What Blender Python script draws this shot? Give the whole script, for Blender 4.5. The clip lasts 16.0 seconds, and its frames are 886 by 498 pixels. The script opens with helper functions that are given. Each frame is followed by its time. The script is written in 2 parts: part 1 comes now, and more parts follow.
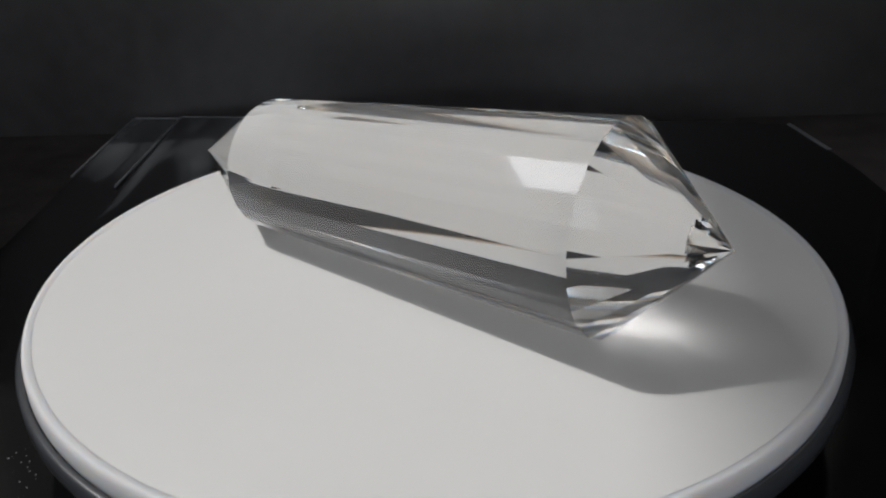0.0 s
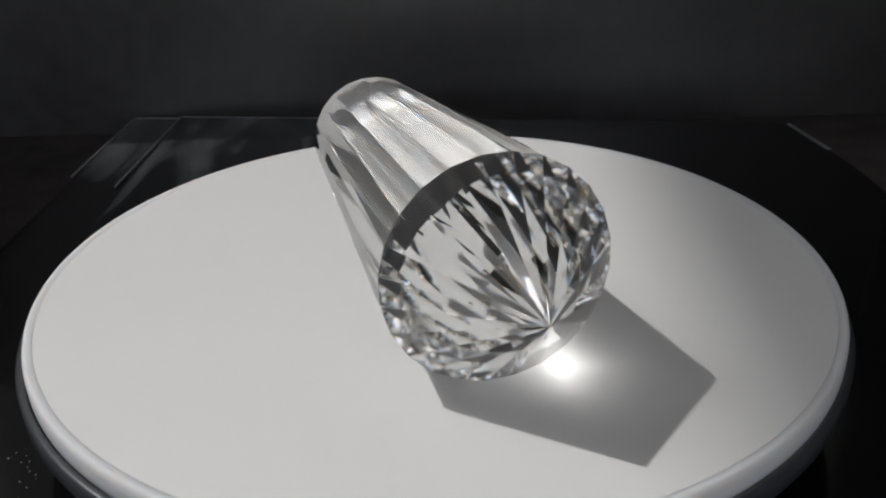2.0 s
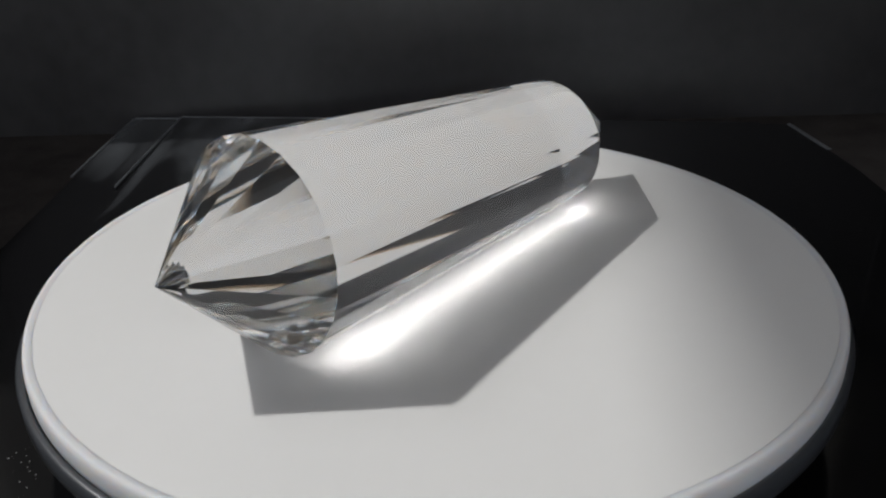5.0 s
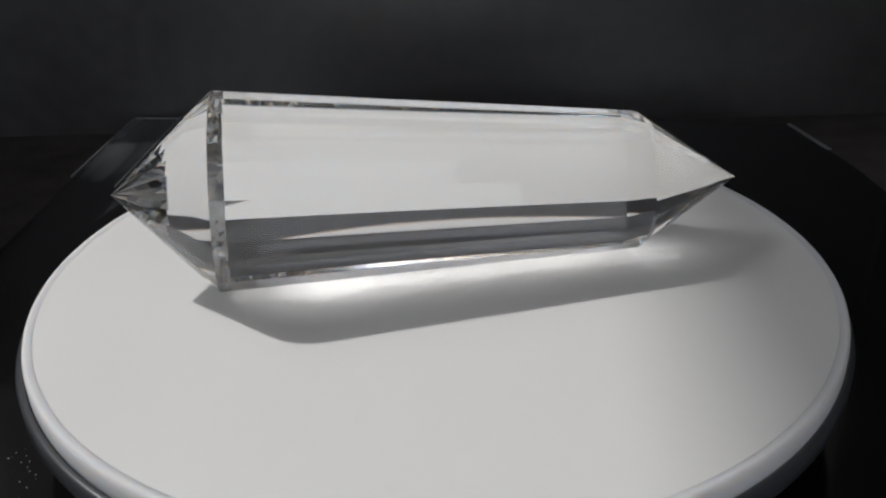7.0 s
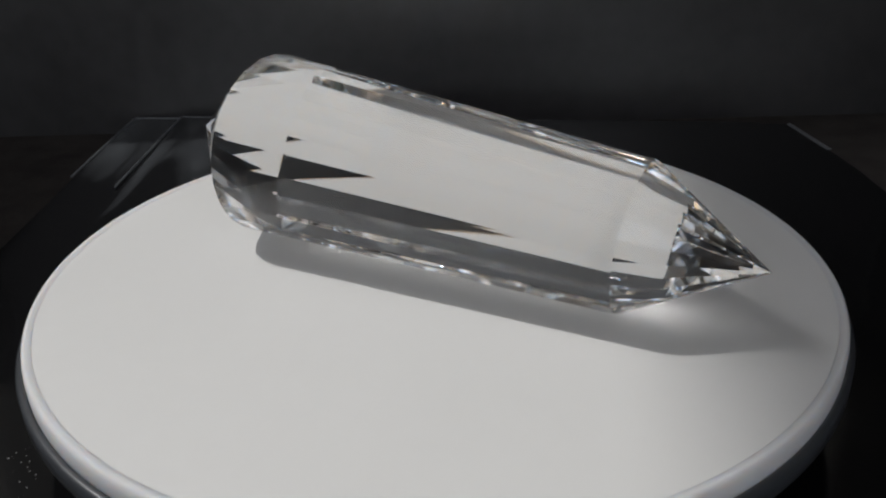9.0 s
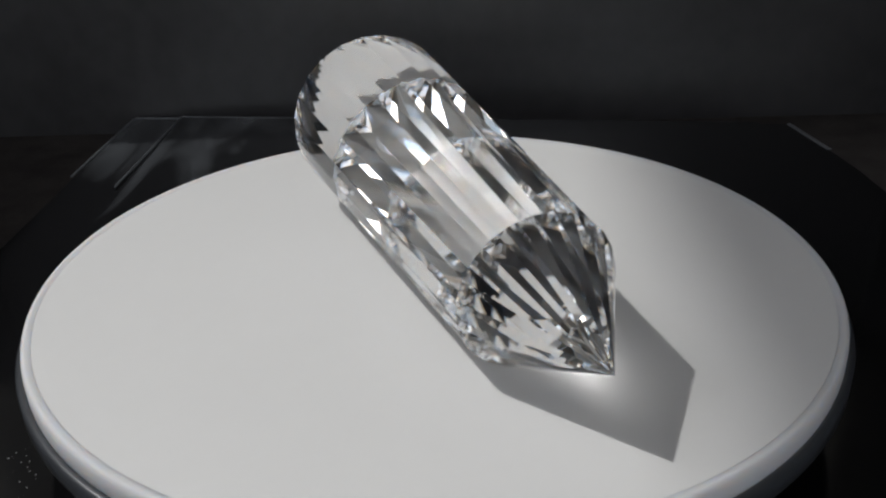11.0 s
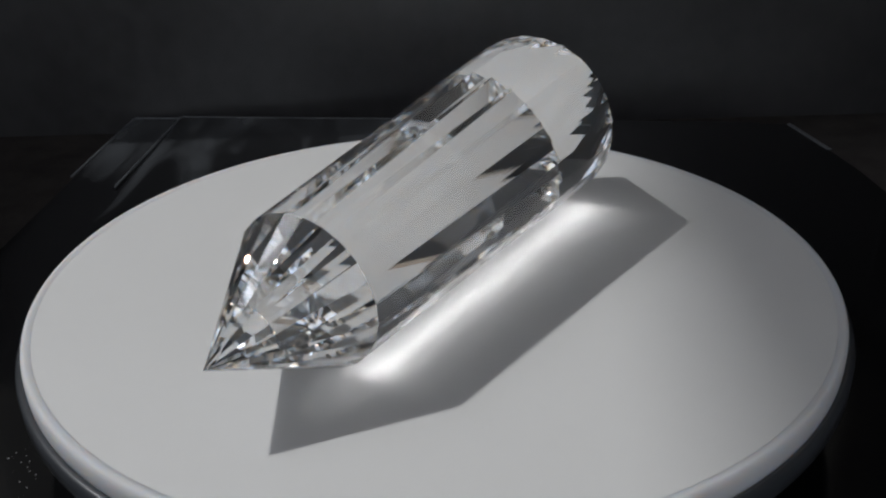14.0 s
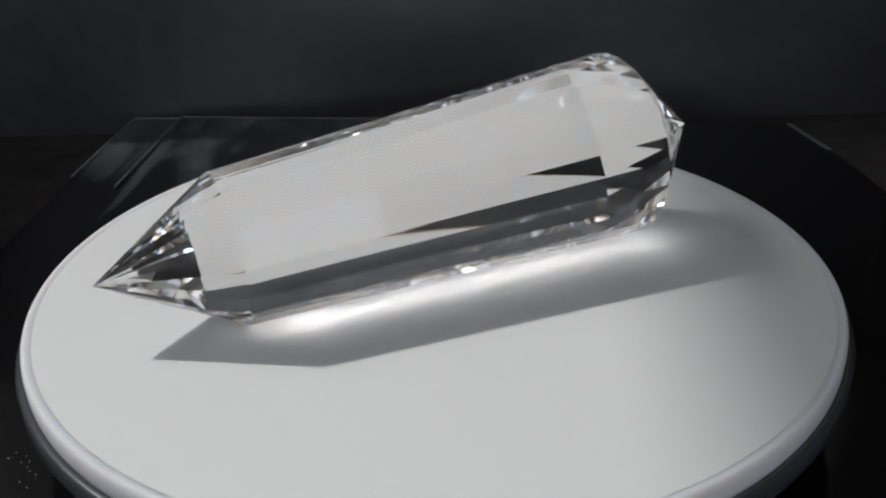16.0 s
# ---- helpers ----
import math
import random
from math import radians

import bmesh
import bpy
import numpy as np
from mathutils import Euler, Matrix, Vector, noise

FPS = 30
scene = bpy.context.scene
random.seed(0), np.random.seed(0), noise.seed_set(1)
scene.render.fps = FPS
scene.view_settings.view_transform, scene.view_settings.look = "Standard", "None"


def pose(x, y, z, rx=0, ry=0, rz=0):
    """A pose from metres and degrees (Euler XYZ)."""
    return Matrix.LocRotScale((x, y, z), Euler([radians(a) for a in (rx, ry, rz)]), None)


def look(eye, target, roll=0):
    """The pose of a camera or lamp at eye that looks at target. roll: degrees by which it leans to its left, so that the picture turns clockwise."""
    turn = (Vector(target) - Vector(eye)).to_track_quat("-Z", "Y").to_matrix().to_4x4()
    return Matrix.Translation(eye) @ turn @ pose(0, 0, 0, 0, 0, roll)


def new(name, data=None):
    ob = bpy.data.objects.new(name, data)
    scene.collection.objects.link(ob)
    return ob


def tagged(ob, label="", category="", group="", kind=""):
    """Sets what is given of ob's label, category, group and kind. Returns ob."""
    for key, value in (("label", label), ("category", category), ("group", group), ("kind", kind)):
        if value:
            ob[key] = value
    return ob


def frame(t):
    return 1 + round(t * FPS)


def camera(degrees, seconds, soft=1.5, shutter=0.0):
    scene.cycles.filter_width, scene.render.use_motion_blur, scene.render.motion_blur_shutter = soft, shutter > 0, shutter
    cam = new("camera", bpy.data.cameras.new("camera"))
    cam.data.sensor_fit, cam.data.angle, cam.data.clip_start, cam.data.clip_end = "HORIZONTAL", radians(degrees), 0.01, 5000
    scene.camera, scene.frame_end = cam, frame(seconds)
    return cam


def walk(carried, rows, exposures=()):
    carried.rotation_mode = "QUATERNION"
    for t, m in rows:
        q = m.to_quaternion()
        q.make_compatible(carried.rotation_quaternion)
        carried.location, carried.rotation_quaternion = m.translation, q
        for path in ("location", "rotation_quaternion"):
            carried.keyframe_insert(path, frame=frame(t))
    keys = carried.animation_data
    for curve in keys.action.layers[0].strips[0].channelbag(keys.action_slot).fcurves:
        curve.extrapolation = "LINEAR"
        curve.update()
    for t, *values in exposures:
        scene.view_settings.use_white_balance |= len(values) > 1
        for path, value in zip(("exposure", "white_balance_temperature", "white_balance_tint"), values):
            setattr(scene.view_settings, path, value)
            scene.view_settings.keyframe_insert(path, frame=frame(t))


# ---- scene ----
cam = camera(53.14, 16.0, soft=2.2)
EYE = (0.0, -0.20567, 0.10627)
AIM = (0.010513, 0.894995, -0.445952)
STAND = look(EYE, [e + a for e, a in zip(EYE, AIM)], -1.5755)
# the clip's camera drifts a little in brightness and white balance
walk(cam, [(0.0, STAND), (16.0, STAND)], [
    (0.0, 0.02, 6530, 10), (2.5, -0.03, 6530, 10), (4.0, 0.04, 6500, 10), (6.5, 0.02, 6500, 10), (9.0, -0.02, 6530, 10),
    (11.5, -0.05, 6430, 10), (12.6, -0.12, 6400, 10), (13.5, -0.31, 6330, 10), (14.0, -0.35, 6310, 10), (14.5, -0.18, 6320, 10), (15.3, 0.03, 6340, 10), (16.0, 0.03, 6370, 10)])

# ---- light: sunshine through a tall window, added sky lamps in unseen openings ----
SUN_AZ, SUN_EL = 158.14, 54.66
scene.cycles.max_bounces, scene.cycles.transmission_bounces, scene.cycles.glossy_bounces = 40, 40, 24
scene.cycles.use_guiding, scene.cycles.use_surface_guiding, scene.cycles.sample_clamp_indirect = True, True, 0.0
scene.cycles.blur_glossy = 0.35
world = bpy.data.worlds.new("sky")
scene.world = world
world.use_nodes = True
sky = world.node_tree.nodes.new("ShaderNodeTexSky")
sky.sky_type, sky.sun_disc = "NISHITA", False
sky.sun_elevation, sky.sun_rotation = radians(SUN_EL), radians(90 - SUN_AZ)
world.node_tree.links.new(sky.outputs[0], world.node_tree.nodes["Background"].inputs[0])
world.node_tree.nodes["Background"].inputs[1].default_value = 0.1

sun_way = Vector((math.cos(radians(SUN_AZ)) * math.cos(radians(SUN_EL)),
                  math.sin(radians(SUN_AZ)) * math.cos(radians(SUN_EL)), math.sin(radians(SUN_EL))))
sun = new("sun", bpy.data.lights.new("sun", "SUN"))
sun.data.energy, sun.data.angle, sun.data.color = 1.69, radians(1.6), (1.0, 0.985, 0.96)
sun.matrix_world = look(sun_way * 5, (0, 0, 0))

ROOM = pose(0, 0, 0, 0, 0, -5)  # the room stands a little askew to the camera
SILL, HEAD, JAMB_A, JAMB_B, WALL_X = 0.40, 1.078, -0.15, 0.55, -0.55  # the opening in the inner wall
OUTER_X, OUTER_SILL, OUTER_HEAD, OUTER_A, OUTER_B = -1.20, 1.25, 2.28, -0.05, 0.85  # the window in an unseen outer wall, added beyond it to shape the light
# area lamp added in the sky's place, as soft fill from the sun's side
skylight = new("skylight", bpy.data.lights.new("skylight", "AREA"))
skylight.data.shape, skylight.data.size, skylight.data.size_y = "RECTANGLE", 0.88, 0.77
skylight.data.energy, skylight.data.color = 9.0, (0.95, 0.97, 1.0)
skylight.matrix_world = ROOM @ look((OUTER_X - 0.1, (OUTER_A + OUTER_B) / 2, (OUTER_SILL + OUTER_HEAD) / 2),
                                    (2, (OUTER_A + OUTER_B) / 2, (OUTER_SILL + OUTER_HEAD) / 2))
# a second, larger window, added unseen behind the camera, lights the room softly
SOUTH_A, SOUTH_B, SOUTH_SILL, SOUTH_HEAD, SOUTH_Y = -0.5, 2.3, 0.05, 1.75, -1.7
south_fill = new("south_fill", bpy.data.lights.new("south_fill", "AREA"))
south_fill.data.shape, south_fill.data.size, south_fill.data.size_y = "RECTANGLE", 2.76, 1.66
south_fill.data.energy, south_fill.data.color = 14.5, (1.0, 0.965, 0.94)
south_fill.matrix_world = ROOM @ look(((SOUTH_A + SOUTH_B) / 2, SOUTH_Y - 0.1, (SOUTH_SILL + SOUTH_HEAD) / 2), ((SOUTH_A + SOUTH_B) / 2, 2, (SOUTH_SILL + SOUTH_HEAD) / 2))


# ---- materials ----
def material(name, colour, rough, metallic=0.0, coat=0.0, spread=0.0, scale=40.0, bump=0.0, bump_scale=400.0,
             rough_spread=0.0, transmission=0.0, ior=1.5, specular=0.5):
    """A principled surface with a coarse and a fine variation of colour, gloss and relief."""
    m = bpy.data.materials.new(name)
    m.use_nodes = True
    nt = m.node_tree
    b = nt.nodes["Principled BSDF"]
    b.inputs["Base Color"].default_value = (*colour, 1)
    b.inputs["Roughness"].default_value = rough
    b.inputs["Metallic"].default_value = metallic
    b.inputs["Coat Weight"].default_value = coat
    b.inputs["Transmission Weight"].default_value = transmission
    b.inputs["IOR"].default_value = ior
    b.inputs["Specular IOR Level"].default_value = specular
    co = nt.nodes.new("ShaderNodeTexCoord")

    def noise_at(s, detail):
        n = nt.nodes.new("ShaderNodeTexNoise")
        n.inputs["Scale"].default_value, n.inputs["Detail"].default_value = s, detail
        nt.links.new(co.outputs["Object"], n.inputs["Vector"])
        return n.outputs["Fac"]

    if spread or rough_spread:
        coarse, fine = noise_at(scale, 4), noise_at(scale * 12, 3)
        mean = nt.nodes.new("ShaderNodeMath")
        mean.operation = "MULTIPLY_ADD"
        nt.links.new(fine, mean.inputs[0])
        mean.inputs[1].default_value = 0.5
        nt.links.new(coarse, mean.inputs[2])
        for amount, socket, base in ((spread, "Base Color", None), (rough_spread, "Roughness", rough)):
            if not amount:
                continue
            r = nt.nodes.new("ShaderNodeMapRange")
            r.inputs["From Min"].default_value, r.inputs["From Max"].default_value = 0.45, 1.05
            nt.links.new(mean.outputs[0], r.inputs["Value"])
            if base is None:
                r.inputs["To Min"].default_value, r.inputs["To Max"].default_value = 1 - amount, 1 + amount
                v = nt.nodes.new("ShaderNodeVectorMath")
                v.operation = "SCALE"
                v.inputs[0].default_value = colour
                nt.links.new(r.outputs[0], v.inputs["Scale"])
                nt.links.new(v.outputs[0], b.inputs[socket])
            else:
                r.inputs["To Min"].default_value, r.inputs["To Max"].default_value = max(base - amount, 0.01), base + amount
                nt.links.new(r.outputs[0], b.inputs[socket])
    if bump:
        bp = nt.nodes.new("ShaderNodeBump")
        bp.inputs["Strength"].default_value, bp.inputs["Distance"].default_value = bump, 0.0004
        nt.links.new(noise_at(bump_scale, 5), bp.inputs["Height"])
        nt.links.new(bp.outputs[0], b.inputs["Normal"])
    return m


def cut_glass(name, bands, rough):
    """Clear glass whose index of refraction rises from red to blue, so that it breaks light into colours."""
    m = bpy.data.materials.new(name)
    m.use_nodes = True
    nt = m.node_tree
    last = None
    for ior, share in bands:
        g = nt.nodes.new("ShaderNodeBsdfGlass")
        g.inputs["Color"].default_value = (*share, 1.0)
        g.inputs["Roughness"].default_value, g.inputs["IOR"].default_value = rough, ior
        if last is None:
            last = g
        else:
            both = nt.nodes.new("ShaderNodeAddShader")
            nt.links.new(last.outputs[0], both.inputs[0])
            nt.links.new(g.outputs[0], both.inputs[1])
            last = both
    nt.links.new(last.outputs[0], nt.nodes["Material Output"].inputs["Surface"])
    return m


glass = cut_glass("crystal_glass", ((1.543, (0.590, 0.49, 0.380)), (1.558, (0.39, 0.49, 0.60))), 0.012)
smoked_acrylic = material("smoked_acrylic", (0.075, 0.082, 0.092), 0.3, coat=0.5, spread=0.15, scale=60, transmission=0.3, ior=1.49)
white_plastic = material("white_plastic", (0.80, 0.80, 0.79), 0.45, spread=0.012, scale=18, bump=0.015, bump_scale=900, rough_spread=0.05)
milky_plastic = material("milky_plastic", (0.77, 0.755, 0.76), 0.7, spread=0.012, scale=18, specular=0.15)
milk = milky_plastic.node_tree.nodes["Principled BSDF"]
milk.inputs["Subsurface Weight"].default_value, milk.inputs["Subsurface Scale"].default_value = 0.8, 0.006
milk.inputs["Subsurface Radius"].default_value = (1.0, 0.8, 0.65)
edge_highlight = material("edge_highlight", (0.15, 0.16, 0.17), 0.35, spread=0.3, scale=40)
smoked_plastic = material("smoked_plastic", (0.030, 0.032, 0.036), 0.18, coat=0.3, spread=0.15, scale=60, rough_spread=0.06)
black_gloss = material("black_gloss", (0.006, 0.006, 0.0065), 0.10, spread=0.4, scale=25, bump=0.02, bump_scale=200, rough_spread=0.06)
haze_tree = black_gloss.node_tree
haze_co, haze_map = haze_tree.nodes.new("ShaderNodeTexCoord"), haze_tree.nodes.new("ShaderNodeMapping")
haze_map.inputs["Scale"].default_value, haze_map.inputs["Rotation"].default_value = (34, 9, 20), (0, 0, radians(-24))
haze, haze_ramp = haze_tree.nodes.new("ShaderNodeTexNoise"), haze_tree.nodes.new("ShaderNodeValToRGB")
haze.inputs["Scale"].default_value, haze.inputs["Detail"].default_value, haze.inputs["Distortion"].default_value = 1.0, 5.0, 0.6
haze_ramp.color_ramp.elements[0].position, haze_ramp.color_ramp.elements[0].color = 0.52, (0.005, 0.005, 0.0055, 1)
haze_ramp.color_ramp.elements[1].position, haze_ramp.color_ramp.elements[1].color = 0.78, (0.11, 0.12, 0.13, 1)
haze_tree.links.new(haze_co.outputs["Object"], haze_map.inputs["Vector"])
haze_tree.links.new(haze_map.outputs[0], haze.inputs["Vector"])
haze_where, sheen_side, haze_sum = haze_tree.nodes.new("ShaderNodeSeparateXYZ"), haze_tree.nodes.new("ShaderNodeMapRange"), haze_tree.nodes.new("ShaderNodeMath")
sheen_side.inputs["From Min"].default_value, sheen_side.inputs["From Max"].default_value = -0.15, 0.06
sheen_side.inputs["To Min"].default_value, sheen_side.inputs["To Max"].default_value = 0.05, -0.20
haze_tree.links.new(haze_co.outputs["Object"], haze_where.inputs[0])
haze_tree.links.new(haze_where.outputs["X"], sheen_side.inputs["Value"])
sheen_far, sheen_both = haze_tree.nodes.new("ShaderNodeMapRange"), haze_tree.nodes.new("ShaderNodeMath")
sheen_far.inputs["From Min"].default_value, sheen_far.inputs["From Max"].default_value = 0.05, 0.215
sheen_far.inputs["To Min"].default_value, sheen_far.inputs["To Max"].default_value = -0.16, 0.17
haze_tree.links.new(haze_where.outputs["Y"], sheen_far.inputs["Value"])
haze_tree.links.new(sheen_side.outputs[0], sheen_both.inputs[0])
haze_tree.links.new(sheen_far.outputs[0], sheen_both.inputs[1])
haze_tree.links.new(sheen_both.outputs[0], haze_sum.inputs[0])
haze_tree.links.new(haze.outputs["Fac"], haze_sum.inputs[1])
haze_tree.links.new(haze_sum.outputs[0], haze_ramp.inputs[0])  # reflected sheen painted in: paler towards the board's left and far side
haze_tree.links.new(haze_ramp.outputs[0], haze_tree.nodes["Principled BSDF"].inputs["Base Color"])  # wiped dust film with that sheen in its colour
black_card = material("black_card", (0.052, 0.0505, 0.052), 0.36, specular=0.7, rough_spread=0.10, spread=0.3, scale=9, bump=0.06, bump_scale=1500)
black_cloth = material("black_cloth", (0.062, 0.056, 0.053), 0.9, specular=0.08, spread=0.3, scale=60, bump=0.5, bump_scale=2500)
wall_paint = material("wall_paint", (0.55, 0.54, 0.52), 0.8, spread=0.05, scale=3, bump=0.1)
floor_wood = material("floor_wood", (0.16, 0.11, 0.07), 0.5, spread=0.3, scale=4, bump=0.1)
speck_white = material("speck_white", (0.7, 0.7, 0.7), 0.3)


# ---- builders ----
def finish(name, bm, mat, parent=None, label="", smooth=False):
    bmesh.ops.recalc_face_normals(bm, faces=bm.faces)
    me = bpy.data.meshes.new(name)
    bm.to_mesh(me)
    bm.free()
    me.materials.append(mat)
    if smooth:
        me.shade_smooth()
    ob = new(name, me)
    if parent:
        ob.parent = parent
    return tagged(ob, label)


def part(name, bm, mat, parent, label="", smooth=False):
    return finish(name, bm, mat, parent, label, smooth)


def box(bm, lo, hi, m=Matrix()):
    c = [(a + b) / 2 for a, b in zip(lo, hi)]
    s = [b - a for a, b in zip(lo, hi)]
    bmesh.ops.create_cube(bm, size=1, matrix=m @ Matrix.Translation(c) @ Matrix.Diagonal((*s, 1)))
    return bm


def lathe(bm, profile, n):
    """Turns a profile of (radius, height) round the upright axis; a radius of 0 closes it."""
    rings = []
    for r, z in profile:
        if r == 0:
            rings.append([bm.verts.new((0, 0, z))])
        else:
            rings.append([bm.verts.new((r * math.cos(math.tau * i / n), r * math.sin(math.tau * i / n), z)) for i in range(n)])
    for a, b in zip(rings, rings[1:]):
        for i in range(n):
            j = (i + 1) % n
            if len(a) == 1 and len(b) == 1:
                continue
            if len(a) == 1:
                bm.faces.new((a[0], b[i], b[j]))
            elif len(b) == 1:
                bm.faces.new((a[i], a[j], b[0]))
            else:
                bm.faces.new((a[i], a[j], b[j], b[i]))
    return bm


# ---- the room round the table ----
def room():
    x0, x1, y0, y1, z0, z1, d = WALL_X, 2.4, SOUTH_Y, 1.5, -0.75, 2.40, 0.12
    bm = bmesh.new()
    box(bm, (x0 - d, y0, z0), (x0, y1, SILL))
    box(bm, (x0 - d, y0, HEAD), (x0, y1, z1))
    box(bm, (x0 - d, y0, SILL), (x0, JAMB_A, HEAD))
    box(bm, (x0 - d, JAMB_B, SILL), (x0, y1, HEAD))
    # outer wall added out of view to hold the skylight and limit it
    outer = bmesh.new()
    px = OUTER_X
    box(outer, (px - d, y0 - d, z0), (px, y1 + d, OUTER_SILL))
    box(outer, (px - d, y0 - d, OUTER_HEAD), (px, y1 + d, z1))
    box(outer, (px - d, y0 - d, OUTER_SILL), (px, OUTER_A, OUTER_HEAD))
    box(outer, (px - d, OUTER_B, OUTER_SILL), (px, y1 + d, OUTER_HEAD))
    south = bmesh.new()
    box(south, (px, y0 - d, z0), (x1 + d, y0, SOUTH_SILL))
    box(south, (px, y0 - d, SOUTH_HEAD), (x1 + d, y0, z1))
    box(south, (px, y0 - d, SOUTH_SILL), (SOUTH_A, y0, SOUTH_HEAD))
    box(south, (SOUTH_B, y0 - d, SOUTH_SILL), (x1 + d, y0, SOUTH_HEAD))
    for name, b in (("wall_west", bm), ("wall_outer_added", outer), ("wall_east", box(bmesh.new(), (x1, y0, z0), (x1 + d, y1, z1))),
                    ("wall_north", box(bmesh.new(), (px, y1, z0), (x1 + d, y1 + d, z1))),
                    ("wall_south", south),
                    ("ceiling", box(bmesh.new(), (px - d, y0 - d, z1), (x1 + d, y1 + d, z1 + d)))):
        w = finish(name, b, wall_paint)
        w.matrix_world = ROOM
        tagged(w, "unseen plain painted room wall in shade" if name != "ceiling" else "plain painted room ceiling in shade", "wall" if name != "ceiling" else "ceiling", kind="structure")
    f = finish("floor", box(bmesh.new(), (px - d, y0 - d, z0 - d), (x1 + d, y1 + d, z0)), floor_wood)
    f.matrix_world = ROOM
    tagged(f, "dark wooden floor under the table", "floor", kind="structure")


room()


# ---- table, base board and backdrop ----
TABLE_Z, BOARD_Z = -0.036, -0.026


def table():
    t = tagged(new("table"), "table covered with matt black cloth", "table")
    t.location = (0, -0.05, -0.75)
    bm = box(bmesh.new(), (-0.45, -0.45, TABLE_Z + 0.725), (0.55, 0.45, TABLE_Z + 0.75))
    bmesh.ops.bevel(bm, geom=bm.edges[:], offset=0.004, segments=2, affect="EDGES")
    part("tabletop", bm, black_cloth, t)
    for x in (-0.40, 0.50):
        for y in (-0.40, 0.40):
            part("leg", box(bmesh.new(), (x - 0.025, y - 0.025, 0), (x + 0.025, y + 0.025, TABLE_Z + 0.7255)), black_cloth, t)


table()


def slab(corners, z0, z1, edge):
    bm = bmesh.new()
    low = [bm.verts.new((x, y, z0)) for x, y in corners]
    top = [bm.verts.new((x, y, z1)) for x, y in corners]
    n = len(corners)
    bm.faces.new(low)
    bm.faces.new(top)
    for i in range(n):
        bm.faces.new((low[i], low[(i + 1) % n], top[(i + 1) % n], top[i]))
    bmesh.ops.recalc_face_normals(bm, faces=bm.faces)
    bmesh.ops.bevel(bm, geom=bm.edges[:], offset=edge, segments=3, affect="EDGES")
    return bm


def edge_strip(a, b, z, width=0.0011):
    """A thin rounded strip along a board's edge from a to b."""
    bm = bmesh.new()
    way = Vector((b[0] - a[0], b[1] - a[1], 0)).normalized()
    side = Vector((-way.y, way.x, 0))
    ends = []
    for p in (a, b):
        ends.append([bm.verts.new(Vector((p[0], p[1], z)) + side * (width * math.cos(k * math.pi / 5)) + Vector((0, 0, 0.0006 * math.sin(k * math.pi / 5)))) for k in range(6)])
    for k in range(5):
        bm.faces.new((ends[0][k], ends[0][k + 1], ends[1][k + 1], ends[1][k]))
    for e in ends:
        bm.faces.new(e)
    bm.faces.new((ends[0][0], ends[0][5], ends[1][5], ends[1][0]))
    return bm


def base_board():
    t = tagged(new("base_board"), "glossy black acrylic board under the turntable", "board")
    part("board", slab(((-0.158, -0.13), (0.172, -0.13), (0.1715, 0.1200), (0.1692, 0.1450), (0.1650, 0.1795), (-0.1465, 0.2185)), TABLE_Z + 0.0002, BOARD_Z - 0.001, 0.0012), black_gloss, t)
    part("inset_panel", slab(((-0.1278, -0.125), (0.160, -0.125), (0.159, 0.135), (0.150, 0.1800), (-0.1212, 0.2150)), BOARD_Z - 0.001, BOARD_Z, 0.0004), black_gloss, t)
    # pale strips put the highlights of the board's edges into colour
    for a, b, z, width, label in (((-0.1450, 0.2172), (-0.1215, 0.2143), -0.0011, 0.0009, "pale strip painted as the highlight on the acrylic edge"),
                                  ((-0.1205, 0.2140), (0.02, 0.1960), -0.0003, 0.0008, "pale strip painted as the highlight on the acrylic edge"),
                                  ((-0.1452, 0.2160), (-0.1492, 0.1400), -0.0011, 0.0005, "pale strip painted as the highlight on the acrylic edge"),
                                  ((-0.1214, 0.2135), (-0.1265, 0.1250), -0.0003, 0.0004, "pale strip painted as the highlight on the acrylic edge"),
                                  ((0.1640, 0.1780), (0.1683, 0.1440), -0.0011, 0.0012, "pale strip painted as the highlight on the acrylic edge")):
        part("edge_strip", edge_strip(a, b, BOARD_Z + z, width), edge_highlight, t, label)


base_board()


def backdrop():
    bm = box(bmesh.new(), (-0.262, 0, 0), (0.262, 0.003, 0.17))
    ob = tagged(finish("backdrop", bm, black_card), "matt black card standing behind the turntable", "backdrop", kind="structure")
    ob.matrix_world = pose(0, 0.2190, TABLE_Z, 0, 0, -0.8)
    # cards added at both sides, mostly out of view, to block light
    wing = tagged(finish("blocking_card", box(bmesh.new(), (0, -0.55, 0), (0.003, 0, 0.135)), black_card), "matt black card added beside the board to block light", "card")
    wing.matrix_world = pose(-0.236, 0.2185, TABLE_Z, 0, 0, 2)
    other = tagged(finish("blocking_card", box(bmesh.new(), (0, -0.55, 0), (0.003, 0, 0.34)), black_card), "matt black card added beside the board to block light", "card")
    other.matrix_world = pose(0.236, 0.2125, TABLE_Z, 0, 0, -3)


backdrop()


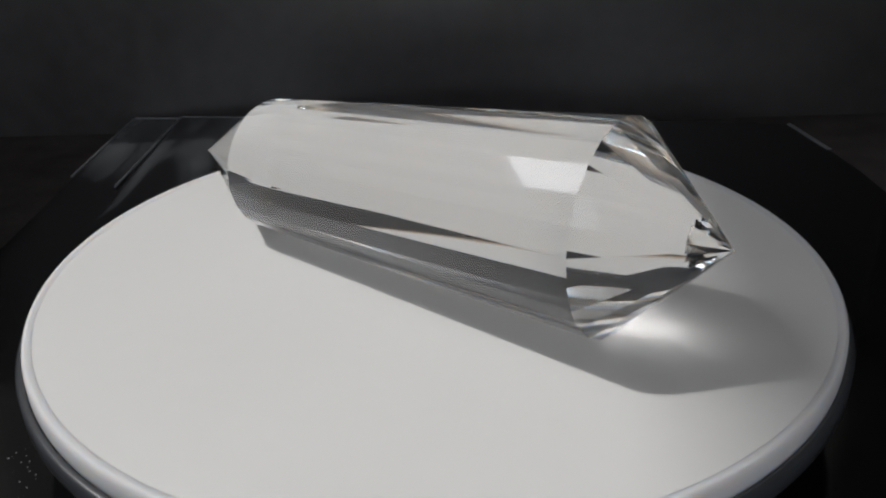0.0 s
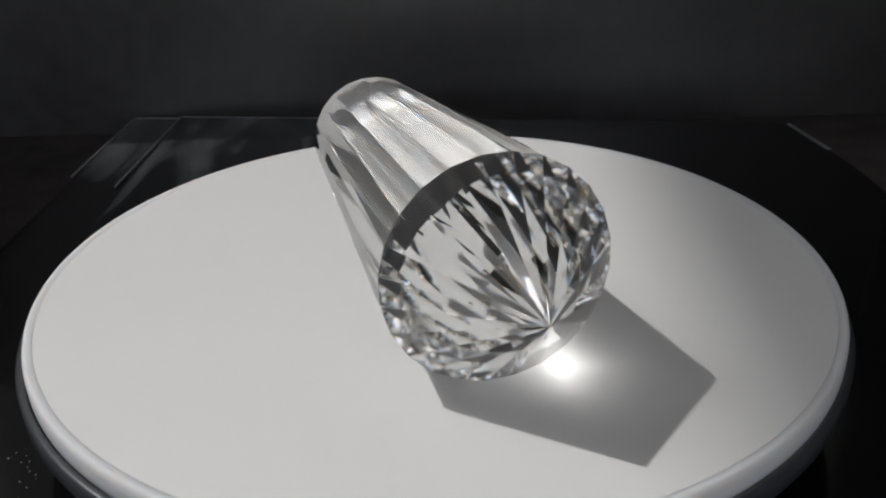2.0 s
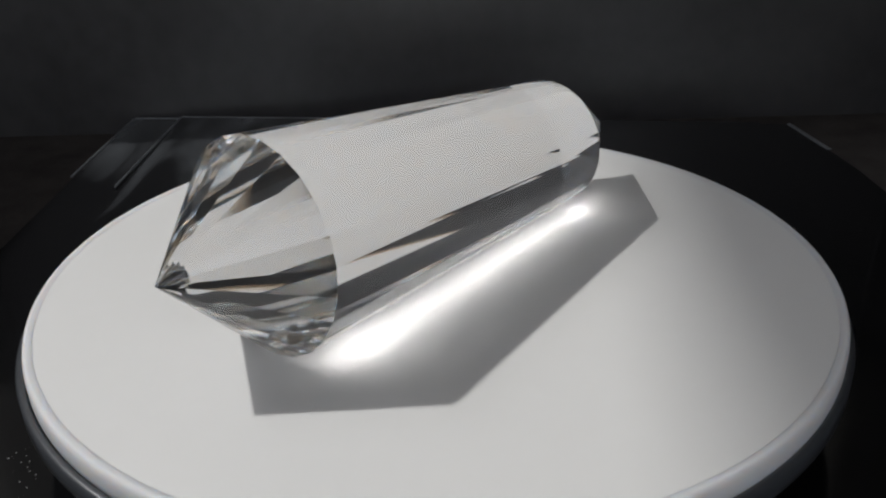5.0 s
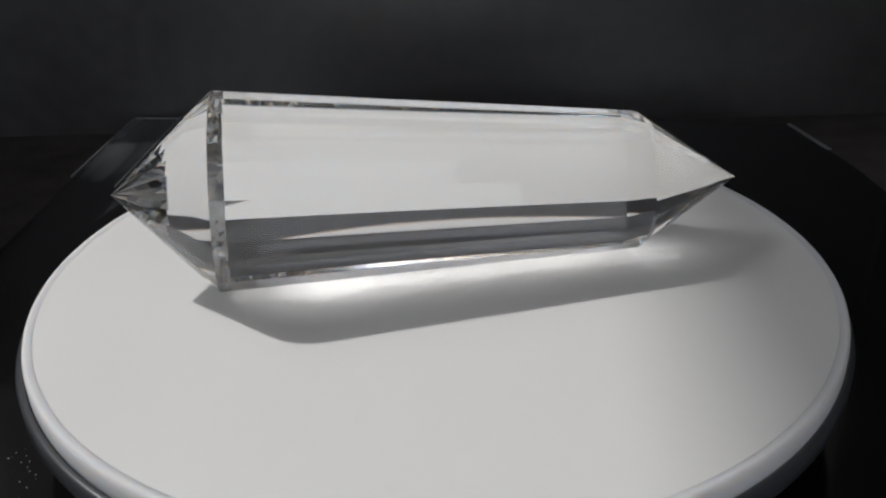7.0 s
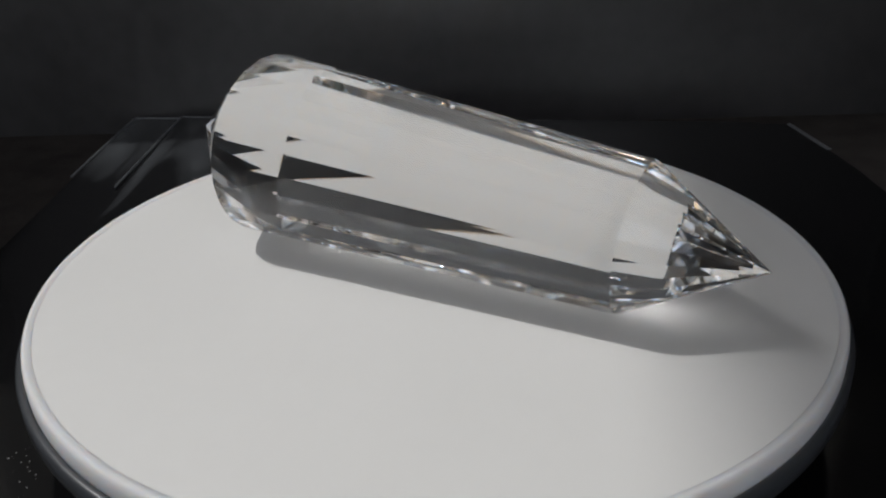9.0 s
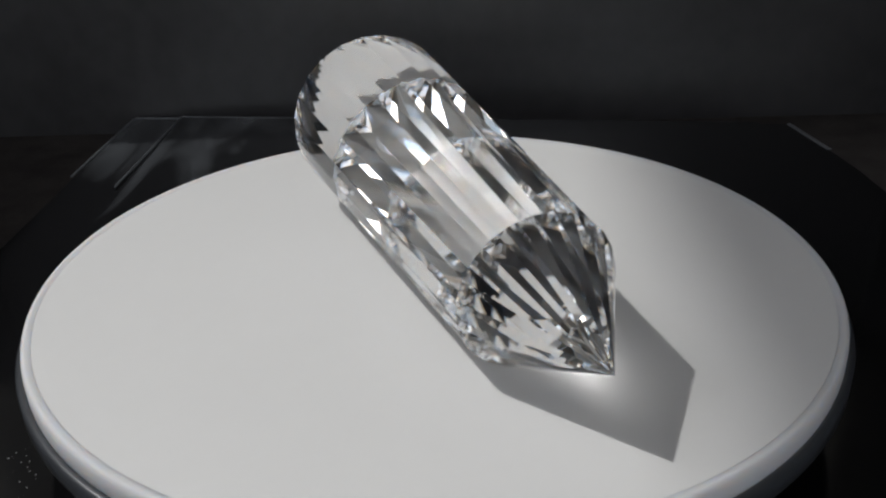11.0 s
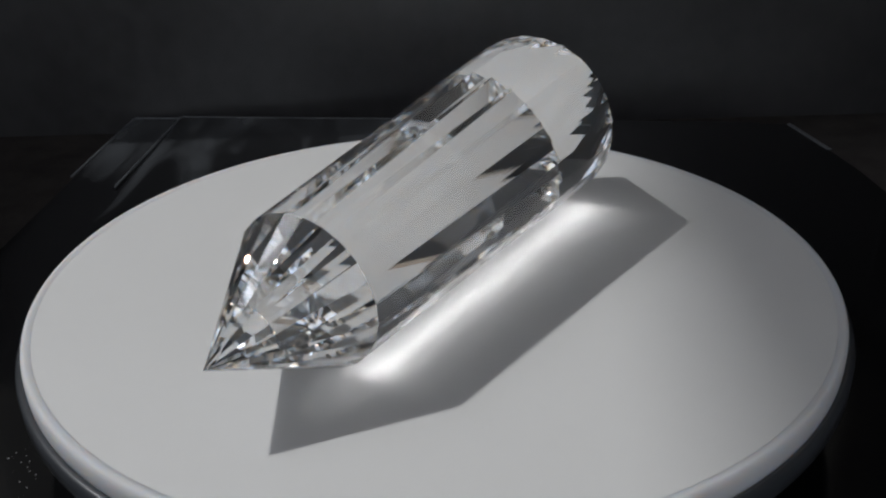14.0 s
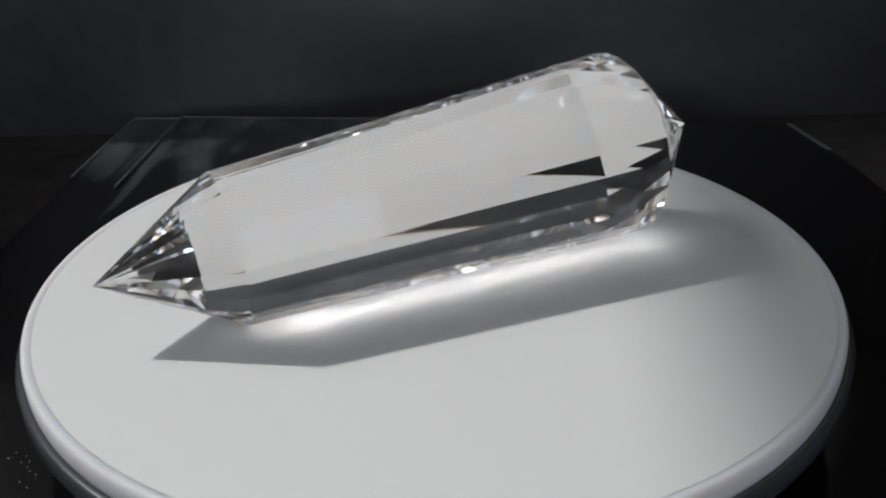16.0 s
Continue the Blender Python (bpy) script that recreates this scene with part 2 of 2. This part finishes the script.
# ---- turntable ----
def turntable():
    t = tagged(new("turntable"), "round white motorised turntable with a glossy rim", "turntable")
    t.location = (0, 0, BOARD_Z)
    dz = -BOARD_Z
    platter = part("platter", lathe(bmesh.new(), [(0, dz), (0.05, dz), (0.0977, dz), (0.0977, dz - 0.0058), (0.06, dz - 0.0058), (0, dz - 0.0058)], 256),
        white_plastic, t, "flat white plastic platter")
    rim = part("rim", lathe(bmesh.new(), [(0.0970, dz - 0.0060), (0.0970, dz - 0.00009), (0.0972, dz - 0.00006), (0.0976, dz - 0.00002), (0.0980, dz + 0.00005), (0.0985, dz + 0.00018), (0.0990, dz + 0.0003), (0.0993, dz + 0.00032),
        (0.0996, dz + 0.0002), (0.0999, dz - 0.0002), (0.1001, dz - 0.0008), (0.1002, dz - 0.0018), (0.1002, dz - 0.0044), (0.1000, dz - 0.0053),
        (0.0995, dz - 0.0058), (0.0988, dz - 0.0060), (0.0970, dz - 0.0060)], 256),
        milky_plastic, t, "milky translucent rounded rim", smooth=True)
    rim.parent = platter
    part("skirt", lathe(bmesh.new(), [(0.0830, dz - 0.0062), (0.1003, dz - 0.0062), (0.1003, dz - 0.0045), (0.1010, dz - 0.0044), (0.1017, dz - 0.0046), (0.1021, dz - 0.0050),
        (0.1021, dz - 0.0086), (0.1018, dz - 0.0091), (0.1010, dz - 0.0094), (0.0830, dz - 0.0094), (0.0830, dz - 0.0062)], 192), smoked_acrylic, t,
        "smoky grey glossy acrylic skirt", smooth=True)
    part("hub", lathe(bmesh.new(), [(0, dz - 0.0061), (0.0825, dz - 0.0061), (0.0826, dz - 0.0064), (0.0826, dz - 0.0126), (0.0822, dz - 0.0129), (0, dz - 0.0129)], 96),
        smoked_plastic, t, "dark glossy plastic hub under the platter", smooth=True)
    part("foot", lathe(bmesh.new(), [(0, dz - 0.0130), (0.080, dz - 0.0130), (0.081, dz - 0.0134), (0.081, 0.0006), (0.080, 0.0001), (0, 0.0001)], 96), smoked_plastic, t)
    return platter


PLATTER = turntable()
TURN_AT = (0.000138, -0.001173)  # the axis about which platter and crystal turn


# ---- the crystal ----
def crystal():
    """A tapered shaft of 24 facets between a blunt and a slender point, lying on its lowest facet."""
    n = 24
    big, small, length, tip_big, tip_small, along, aside = 0.02448, 0.01807, 0.10502, 0.02472, 0.02945, 0.0011, -0.00225
    lean = math.atan2((big - small) * math.cos(math.pi / n), length)
    m = Matrix.Translation((along - length / math.cos(lean) / 2, aside, 0.00015)) @ Matrix.Rotation(-lean, 4, "Y") @ Matrix.Translation((0, 0, small * math.cos(math.pi / n)))
    rings = [[m @ Vector((x, r * math.sin(math.tau * (i + 0.5) / n), r * math.cos(math.tau * (i + 0.5) / n))) for i in range(n)] for x, r in ((0, small), (length, big))]
    tips = [m @ Vector((-tip_small, 0, 0)), m @ Vector((length + tip_big, 0, 0))]
    centre = m @ Vector((length / 2, 0, 0))
    t = tagged(new("glass_crystal"), "clear faceted glass crystal with two points lying on white platter", "crystal")
    pairs = [(i, (i + 1) % n) for i in range(n)]
    for name, label, facets in (("shaft", "tapered clear glass shaft with long flat facets", [(rings[0][i], rings[1][i], rings[1][j], rings[0][j]) for i, j in pairs]),
                                ("point", "slender clear glass point", [(tips[0], rings[0][i], rings[0][j]) for i, j in pairs]),
                                ("point", "wide blunt clear glass point", [(tips[1], rings[1][j], rings[1][i]) for i, j in pairs])):
        bm = bmesh.new()
        for facet in facets:
            f = bm.faces.new([bm.verts.new(co) for co in facet])
            f.normal_update()
            if f.normal.dot(f.calc_center_median() - centre) < 0:
                f.normal_flip()
        me = bpy.data.meshes.new(name)
        bm.to_mesh(me)
        bm.free()
        me.materials.append(glass)
        me.shade_smooth()
        ob = tagged(new(name, me), label)
        ob.parent = t
    return t


CRYSTAL = crystal()


def dust():
    rnd = random.Random(4)
    bm = bmesh.new()
    for k in range(90):
        r, a = rnd.uniform(0.1025, 0.122), radians(rnd.uniform(200, 226))
        x, y = r * math.cos(a), r * math.sin(a)
        s = rnd.uniform(0.00003, 0.00015)
        bmesh.ops.create_icosphere(bm, subdivisions=1, radius=s, matrix=pose(x, y, BOARD_Z + s * 0.4, rnd.uniform(0, 90), 0, rnd.uniform(0, 90)) @ Matrix.Diagonal((1.4, 1, 0.6, 1)))
    tagged(finish("dust", bm, speck_white), "sparse pale dust specks on the glossy black board", "dust", kind="stuff")


dust()


# ---- what turns ----
TURN = "-37.28 -45.87 -54.88 -64.19 -73.70 -83.36 -93.11 -102.91 -112.74 -122.59 -132.44 -142.29 -152.15 -162.00 -171.84 -181.68 -191.50 -201.30 -211.06 -220.77 -230.42 -239.97 -249.42 -258.74 -267.90 -276.90 -285.72 -294.35 -302.79 -311.07 -319.21 -327.25 -335.29"


def motions():
    rows = []
    for k, a in enumerate(TURN.split()):
        rows.append((k * 0.5, float(a)))
    walk(CRYSTAL, [(t, pose(TURN_AT[0], TURN_AT[1], 0, 0, 0, a)) for t, a in rows])
    # the platter runs a little out of true
    walk(PLATTER, [(t, pose(0.0001 + 0.0002 * math.cos(radians(a + 139)), 0.0002 * math.sin(radians(a + 139)), 0, 0, 0, a)) for t, a in rows])


motions()
